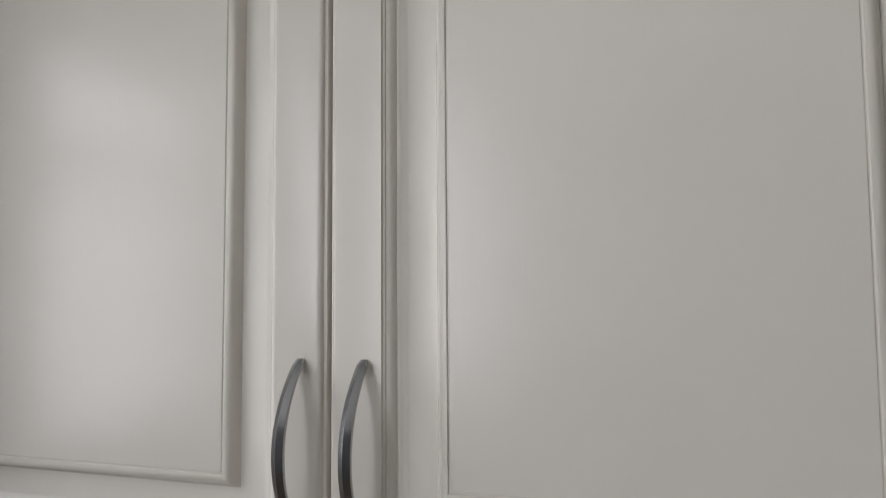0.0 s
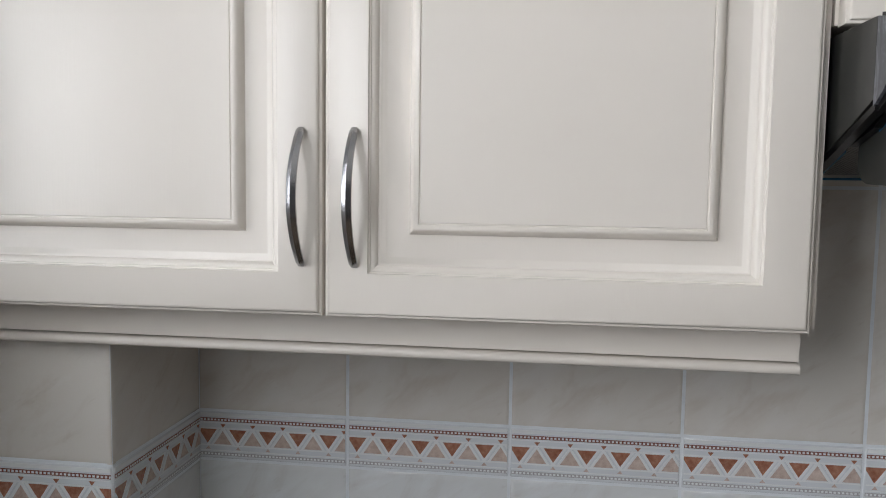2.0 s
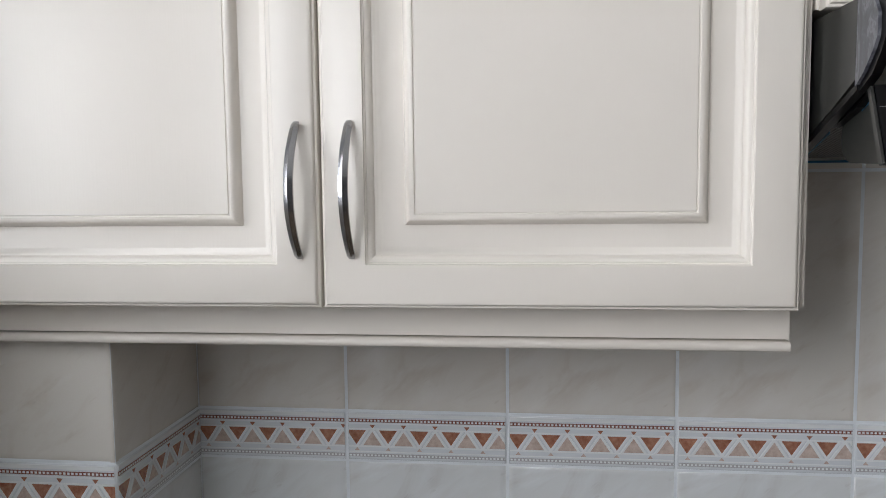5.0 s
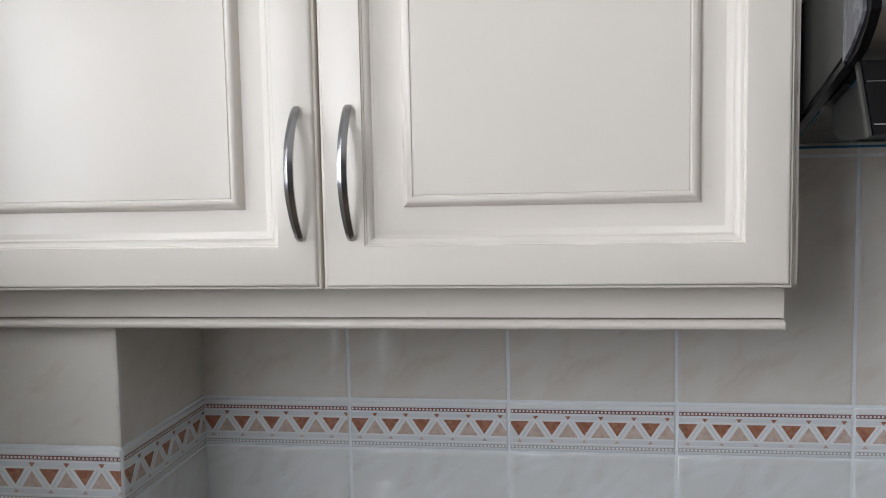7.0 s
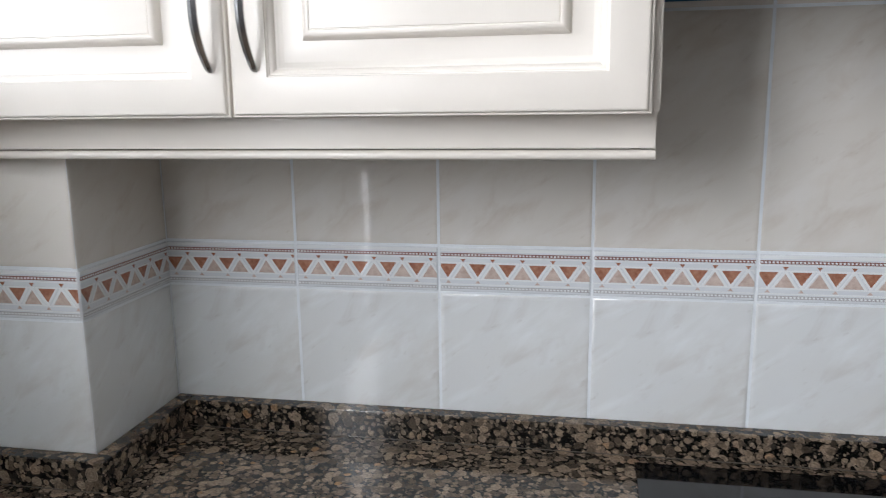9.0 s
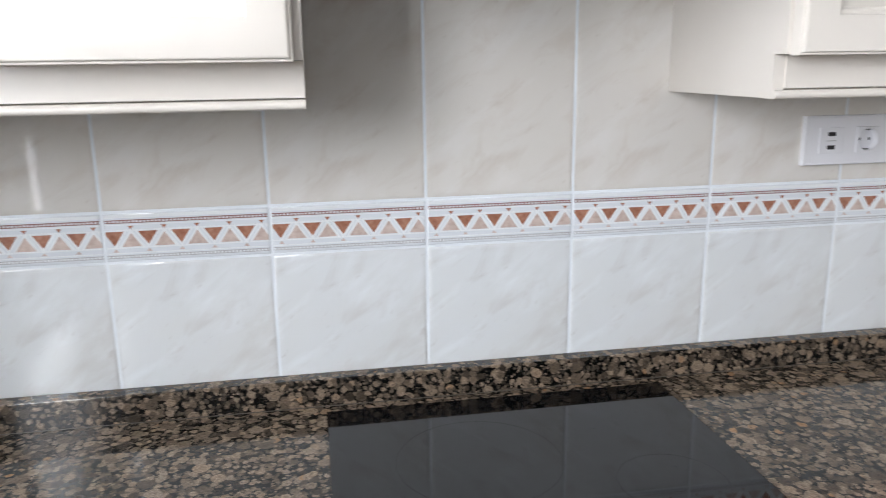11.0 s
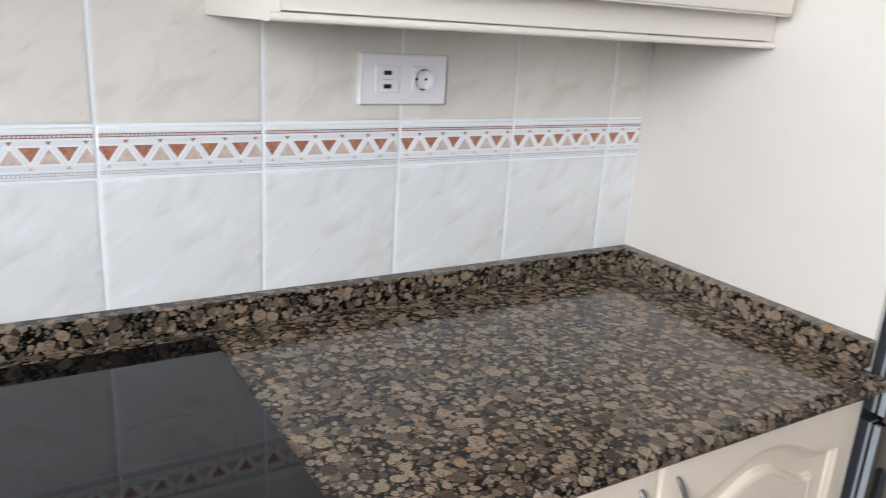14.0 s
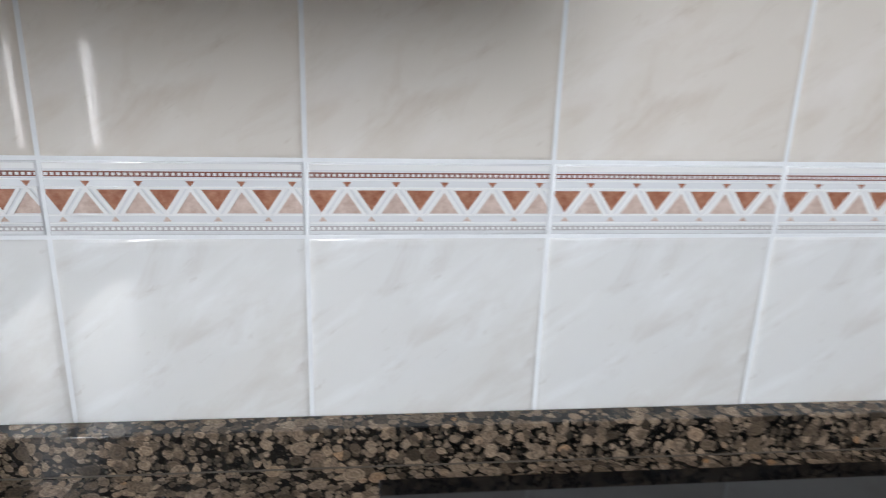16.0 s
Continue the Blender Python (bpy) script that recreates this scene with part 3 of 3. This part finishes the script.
def flap_bar(bm, s0, s1, x0, x1, thick=0.008):
    (ya, za), (yb, zb) = TOP, LOW
    pts = []
    ny, nz = za - zb, -(ya - yb)
    k = math.hypot(ny, nz)
    ny, nz = -ny / k * thick, nz / k * -thick
    for s, o in ((s0, 0), (s1, 0), (s1, 1), (s0, 1)):
        pts.append((ya + (yb - ya) * s + ny * o, za + (zb - za) * s + nz * o))
    return prism(bm, pts, x0, x1)


FX0, FX1 = HX0 + 0.012, HX1 - 0.012
flap = part("flap", flap_bar(bmesh.new(), 0.86, 1.0, FX0, FX1), BLACK, hood, "black frame of the open filter flap")
for a, b in ((FX0, FX0 + 0.028), (FX1 - 0.028, FX1)):
    part("flap_arm", flap_bar(bmesh.new(), 0.0, 0.859, a, b), BLACK, flap)
part("flap_edge", flap_bar(bmesh.new(), 0.0, 1.0, FX0 - 0.0030, FX0 - 0.0005, 0.006), GRAPHITE, flap)
part("flap_line", flap_bar(bmesh.new(), 0.862, 0.880, FX0 + 0.001, FX1 - 0.001, 0.0085), STEEL, flap, "thin bright line")
part("flap_seam", flap_bar(bmesh.new(), 0.290, 0.298, FX0 + 0.001, FX0 + 0.027, 0.0085), STEEL, flap, "thin bright seam")
part("flap_top", flap_bar(bmesh.new(), 0.0, 0.12, FX0 + 0.0285, FX1 - 0.0285), BLACK, flap)
(ya, za), (yb, zb) = TOP, LOW
part("flap_mesh", mesh_sheet(bmesh.new(), FX0 + 0.028, FX1 - 0.028, (ya + (yb - ya) * 0.12 - 0.003, za + (zb - za) * 0.12), (ya + (yb - ya) * 0.86 - 0.003, za + (zb - za) * 0.86), 0.0042, 0.0020), MESH_METAL, flap, "woven aluminium mesh")

# ---- double socket on the tiles ----
socket = thing("wall_socket", "white double wall plate with two USB ports and a socket", "socket")
SX0, SX1, SZ0, SZ1 = 0.915, 1.083, 1.2665, 1.352
cz = (SZ0 + SZ1) / 2
ocx, OH = 1.0375, 0.0225
bm = bmesh.new()
cells_x, cells_z = (SX0, ocx - OH, ocx + OH, SX1), (SZ0, cz - OH, cz + OH, SZ1)
for i in range(3):
    for k in range(3):
        if (i, k) != (1, 1):
            box(bm, cells_x[i], cells_x[i + 1], -0.0100, -0.0005, cells_z[k], cells_z[k + 1])
bmesh.ops.remove_doubles(bm, verts=bm.verts, dist=1e-5)
part("plate", bm, WHITE_PLASTIC, socket)
bm = bmesh.new()
rim_out = ((SX0, SZ0), (SX1, SZ0), (SX1, SZ1), (SX0, SZ1))
for (xa, za), (xb, zb) in zip(rim_out, rim_out[1:] + rim_out[:1]):
    xm, zm = (SX0 + SX1) / 2, (SZ0 + SZ1) / 2

    def inward(x, z, d):
        return x + (d if x < xm else -d), z + (d if z < zm else -d)

    (pa, qa), (pb, qb) = inward(xa, za, 0.0014), inward(xb, zb, 0.0014)
    vs = [bm.verts.new(c) for c in ((xa, -0.0100, za), (xb, -0.0100, zb), (pb, -0.0113, qb), (pa, -0.0113, qa))]
    bm.faces.new(vs)
    (ra, sa), (rb, sb) = inward(xa, za, 0.0045), inward(xb, zb, 0.0045)
    ws = [vs[3], vs[2]] + [bm.verts.new(c) for c in ((rb, -0.0101, sb), (ra, -0.0101, sa))]
    bm.faces.new(ws)
part("plate_rim", bm, WHITE_PLASTIC, socket, smooth=True)
usb = boxed("usb_insert", (0.943, 0.988, -0.0125, -0.0098, cz - OH, cz + OH), WHITE_PLASTIC, socket, bevel=0.0008)
for z in (cz + 0.011, cz - 0.012):
    boxed("usb_port", (0.9580, 0.9730, -0.0129, -0.0118, z - 0.0035, z + 0.0035), PORT, usb, "dark USB opening")
boxed("marking", (0.9555, 0.9755, -0.0128, -0.0122, cz - 0.0012, cz), ASH, usb, "small grey marking")


def cupped_insert():
    """A square socket insert with a round well, its floor just above the tiles."""
    bm = bmesh.new()
    h, n, f = OH - 0.0004, 40, -0.0125
    sq = [bm.verts.new((ocx + a * h, f, cz + c * h)) for a, c in ((-1, -1), (1, -1), (1, 1), (-1, 1))]
    back = [bm.verts.new((v.co.x, -0.001, v.co.z)) for v in sq]
    rings = []
    for r, y in ((0.0207, f), (0.0200, f - 0.0012), (0.0192, f - 0.0008), (0.0188, f + 0.001), (0.0182, -0.0022)):
        rings.append([bm.verts.new((ocx + r * math.cos(2 * math.pi * k / n), y, cz + r * math.sin(2 * math.pi * k / n))) for k in range(n)])
    for r, s in zip(rings, rings[1:]):
        for k in range(n):
            bm.faces.new((r[k], r[(k + 1) % n], s[(k + 1) % n], s[k]))
    bm.faces.new(rings[-1])
    for i in range(4):
        bm.faces.new((sq[i], sq[(i + 1) % 4], back[(i + 1) % 4], back[i]))
    edges = [bm.edges.get((sq[i], sq[(i + 1) % 4])) for i in range(4)] + [bm.edges.get((rings[0][k], rings[0][(k + 1) % n])) for k in range(n)]
    bmesh.ops.triangle_fill(bm, use_beauty=True, edges=edges)
    return bm


outlet = part("outlet_insert", cupped_insert(), WHITE_PLASTIC, socket, smooth=True)
for dx in (-0.0095, 0.0095):
    bm = bmesh.new()
    made = bmesh.ops.create_cone(bm, cap_ends=True, segments=14, radius1=0.0025, radius2=0.0025, depth=0.0006)["verts"]
    bmesh.ops.rotate(bm, verts=made, cent=(0, 0, 0), matrix=Matrix.Rotation(radians(90), 3, "X"))
    bmesh.ops.translate(bm, verts=made, vec=(ocx + dx, -0.0023, cz))
    part("pin_hole", bm, PORT, outlet, "dark pin hole")
for s in (-1, 1):
    z = cz + s * 0.0168
    boxed("earth_clip", (ocx - 0.003, ocx + 0.003, -0.0115, -0.0024, z - 0.0010, z + 0.0010), STEEL, outlet, "metal earth clip")

# ---- fridge ----
fridge = thing("fridge", "dark stainless fridge-freezer with recessed side grips", "fridge")
RX0, RX1, RF = 1.630, 2.215, -0.652
boxed("cabinet_body", (RX0 + 0.004, RX1, -0.566, -0.03, 0.02, 2.0), GASKET_DARK, fridge, "dark fridge body", bevel=0.003)


def grip_door(name, z0, z1, g0, g1):
    """A fridge door whose side edge has a long recessed grip."""
    bm = bmesh.new()
    y0, y1 = RF, -0.6125
    bm_out = [bm.verts.new((RX0, y, z)) for y, z in ((y0 + 0.0015, z0), (y1, z0), (y1, z1), (y0 + 0.0015, z1))]
    ring = []
    gy0, gy1 = y0 + 0.011, y1 - 0.008
    n = 8
    r = (gy1 - gy0) / 2
    for i in range(n + 1):
        a = math.pi * i / n
        ring.append(((gy0 + gy1) / 2 + r * math.cos(a), g1 - r + r * math.sin(a)))
    for i in range(n + 1):
        a = math.pi + math.pi * i / n
        ring.append(((gy0 + gy1) / 2 + r * math.cos(a), g0 + r + r * math.sin(a)))
    outer = [bm.verts.new((RX0, y, z)) for y, z in ring]
    inner = [bm.verts.new((RX0 + 0.022, y, z)) for y, z in ring]
    for i in range(len(ring)):
        j = (i + 1) % len(ring)
        bm.faces.new((outer[i], outer[j], inner[j], inner[i]))
    bm.faces.new(inner)
    edges = [bm.edges.new((bm_out[i], bm_out[(i + 1) % 4])) for i in range(4)] + [e for e in (bm.edges.get((outer[i], outer[(i + 1) % len(ring)])) for i in range(len(ring)))]
    bmesh.ops.triangle_fill(bm, use_beauty=True, edges=edges)
    far = [bm.verts.new((RX1, v.co.y, v.co.z)) for v in bm_out]
    front = [bm.verts.new((RX0 + 0.0015, y0, z)) for z in (z0, z1)] + [bm.verts.new((RX1, y0, z)) for z in (z1, z0)]
    bm.faces.new((bm_out[0], front[0], front[1], bm_out[3]))
    bm.faces.new((bm_out[1], bm_out[2], far[2], far[1]))
    bm.faces.new((bm_out[2], bm_out[3], front[1], front[2], far[3], far[2]))
    bm.faces.new((bm_out[0], bm_out[1], far[1], far[0], front[3], front[0]))
    me = part(name, bm, INOX_SIDE, fridge)
    boxed("front_sheet", (RX0 + 0.0015, RX1, y0 - 0.0022, y0 - 0.0004, z0 + 0.022, z1), INOX_DARK, me, "dark reflective door front")
    boxed("grip_lining", (RX0 + 0.0205, RX0 + 0.0215, RF + 0.012, -0.6215, g0 + 0.006, g1 - 0.006), GASKET_DARK, me, "dark recessed grip")
    boxed("bottom_trim", (RX0 + 0.0005, RX1, y0 - 0.0045, y0 - 0.0005, z0, z0 + 0.0215), STEEL_FLAT, me, "bright steel trim along the lower edge", bevel=0.0006)
    return me


grip_door("upper_door", 0.801, 1.985, 0.875, 1.095)
grip_door("lower_door", 0.045, 0.795, 0.500, 0.722)
for z0, z1 in ((0.806, 1.985), (0.045, 0.790)):
    boxed("gasket", (RX0 + 0.003, RX1 - 0.003, -0.6120, -0.6000, z0 + 0.002, z1 - 0.002), GASKET, fridge, "grey rubber door gasket")
    boxed("gasket_groove", (RX0 + 0.007, RX1 - 0.007, -0.5995, -0.5935, z0 + 0.002, z1 - 0.002), BLACK, fridge)
    boxed("gasket_lip", (RX0 + 0.003, RX1 - 0.003, -0.5930, -0.5895, z0 + 0.002, z1 - 0.002), GASKET, fridge, "grey rubber door gasket")
    boxed("inner_frame", (RX0 + 0.004, RX1 - 0.003, -0.5890, -0.5665, z0 + 0.002, z1 - 0.002), GASKET_DARK, fridge)
bm = bmesh.new()
made = bmesh.ops.create_cone(bm, cap_ends=True, segments=16, radius1=0.006, radius2=0.006, depth=0.014)["verts"]
bmesh.ops.translate(bm, verts=made, vec=(RX0 + 0.010, -0.607, 0.798))
part("hinge_pin", bm, BLACK, fridge, smooth=True)


# ---- wall tiles ----
def tile_mesh(name, w, h, mat, edge=0.0085, drop=0.0026, gap=0.0014):
    """A glazed tile, centred, facing -y: flat face with softly rounded edges."""
    bm = bmesh.new()
    rings = []
    for inset, y in ((0.0, 0.0085), (0.0, drop), (edge * 0.18, drop * 0.5), (edge * 0.5, drop * 0.15), (edge, 0.0)):
        a, b = w / 2 - gap - inset, h / 2 - gap - inset
        rings.append([bm.verts.new(c) for c in ((-a, y, -b), (a, y, -b), (a, y, b), (-a, y, b))])
    for r, s in zip(rings, rings[1:]):
        for i in range(4):
            bm.faces.new((r[i], r[(i + 1) % 4], s[(i + 1) % 4], s[i]))
    bm.faces.new(rings[-1])
    me = mesh_of(name, bm, mat, True)
    me.set_sharp_from_angle(angle=radians(60))
    return me


def flat(bm, pts, y):
    """A thin raised plate of (x, z) points."""
    a = [bm.verts.new((x, y, z)) for x, z in pts]
    b = [bm.verts.new((x, 0.0003, z)) for x, z in pts]
    bm.faces.new(a)
    for i in range(len(pts)):
        j = (i + 1) % len(pts)
        bm.faces.new((a[i], a[j], b[j], b[i]))


def clip(pts, x0, x1):
    """A convex outline cut to x0..x1."""
    for lim, sign in ((x0, 1), (x1, -1)):
        out = []
        for i, p in enumerate(pts):
            q = pts[(i + 1) % len(pts)]
            ip, iq = sign * (p[0] - lim) >= 0, sign * (q[0] - lim) >= 0
            if ip:
                out.append(p)
            if ip != iq:
                k = (lim - p[0]) / (q[0] - p[0])
                out.append((lim, p[1] + k * (q[1] - p[1])))
        pts = out
    return pts


BH = B_HIGH - B_LOW


def border_meshes(w):
    """Body, dark triangles, pale triangles, white relief bars, lines and beads of one border tile of width w."""
    body = tile_mesh("border_tile", w, BH, BORDER, 0.0030, 0.0016, 0.0020)
    h, half, left = BH - 0.003, w / 2 - 0.0035, -w / 2 + 0.0025
    step = 0.049

    def z(f):
        return h / 2 - f * h

    kinds = {k: bmesh.new() for k in ("dark_triangle", "pale_triangle", "relief", "red_line", "bead", "grey_line")}

    def put(kind, pts, y):
        pts = clip(pts, -half, half)
        if len(pts) > 2:
            flat(kinds[kind], pts, y)

    for i in range(int(w / step) + 2):
        c = left + (i + 0.28) * step
        d = c + step / 2
        put("dark_triangle", [(c - 0.0158, z(0.375)), (c + 0.0158, z(0.375)), (c, z(0.70))], -0.0004)
        put("dark_triangle", [(d - 0.0042, z(0.262)), (d + 0.0042, z(0.262)), (d, z(0.335))], -0.0004)
        put("pale_triangle", [(d, z(0.385)), (d + 0.0150, z(0.69)), (d - 0.0150, z(0.69))], -0.0004)
        put("pale_triangle", [(c, z(0.735)), (c + 0.0040, z(0.80)), (c - 0.0040, z(0.80))], -0.0004)
        for s in (-1, 1):
            for o, rise in ((0.0036, -0.0011 - 0.00008 * s), (-0.0036, -0.0014 - 0.00008 * s)):
                m0, m1 = d + s * (0.0030 + o), d + s * (step / 2 - 0.0022 + o)
                put("relief", [(m0 - 0.0022, z(0.345)), (m0 + 0.0022, z(0.345)), (m1 + 0.0022, z(0.725)), (m1 - 0.0022, z(0.725))], rise)
    for f0, f1 in ((0.335, 0.362), (0.70, 0.725), (0.03, 0.10), (0.225, 0.245), (0.815, 0.835)):
        put("relief", [(-half, z(f1)), (half, z(f1)), (half, z(f0)), (-half, z(f0))], -0.0009)
    put("red_line", [(-half, z(0.205)), (half, z(0.205)), (half, z(0.135)), (-half, z(0.135))], -0.0004)
    put("grey_line", [(-half, z(0.930)), (half, z(0.930)), (half, z(0.865)), (-half, z(0.865))], -0.0004)
    for i in range(int(w / 0.0056)):
        x = -half + 0.0008 + i * 0.0056
        for f in (0.170, 0.8975):
            put("bead", [(x, z(f + 0.018)), (x + 0.0032, z(f + 0.018)), (x + 0.0032, z(f - 0.018)), (x, z(f - 0.018))], -0.0008)
    mats = {"dark_triangle": TERRA, "pale_triangle": ROSE, "relief": RELIEF, "red_line": OXIDE, "bead": RELIEF, "grey_line": ASH}
    return body, {k: mesh_of(k, b, mats[k]) for k, b in kinds.items()}


BORDERS, TILES = {}, {}


def lay(wall, kind, w, h, m, mat=None):
    """One tile of its size at the pose m, as a piece of the wall."""
    if kind == "border_tile":
        key = round(w, 4)
        if key not in BORDERS:
            BORDERS[key] = border_meshes(w)
        body, inlays = BORDERS[key]
    else:
        key = (round(w, 4), round(h, 4), mat.name)
        if key not in TILES:
            TILES[key] = tile_mesh("tile", w, h, mat)
        body, inlays = TILES[key], {}
    ob = new(kind, body)
    ob.parent, ob.matrix_basis = wall, m
    for name, me in inlays.items():
        inlay = new(name, me)
        inlay.parent = ob
    return ob


def tiled(wall, cuts, place, top):
    """Courses of tiles between the cuts along a wall; place(s, z) gives a tile's pose."""
    for a, b in zip(cuts, cuts[1:]):
        w, mid = b - a, (a + b) / 2
        lay(wall, "tile", w, B_LOW - UP_TOP + 0.008, place(mid, (B_LOW + UP_TOP - 0.008) / 2), TILE)
        lay(wall, "border_tile", w, BH, place(mid, (B_LOW + B_HIGH) / 2))
        z = B_HIGH
        while z < top - 0.01:
            h = min(ROW, top - z)
            lay(wall, "tile", w, h, place(mid, z + h / 2), TILE_UP)
            z += h


main_cuts = [PIER_X - 0.004] + [PITCH * i for i in range(-2, 7)] + [X_RIGHT]
tiled(wall_north, main_cuts, lambda s, z: pose(s, 0, z), 1.70)
tiled(pier, [PIER_Y, 0.0], lambda s, z: pose(PIER_X, s, z, 0, 0, 90), B_HIGH + 0.215)
tiled(pier, [X_LEFT, PIER_X], lambda s, z: pose(s, PIER_Y, z), B_HIGH + 0.215)
tiled(wall_west, [-0.60, PIER_Y - 0.125, PIER_Y], lambda s, z: pose(X_LEFT, s, z, 0, 0, 90), B_HIGH + 0.215)
for i in range(4):
    for k in range(6):
        lay(wall_east, "tile", 0.25, 0.33, pose(ROOM_X - 0.0087, -0.815 + 0.25 * i, 0.17 + 0.33 * k, 0, 0, -90), EAST_TILE)
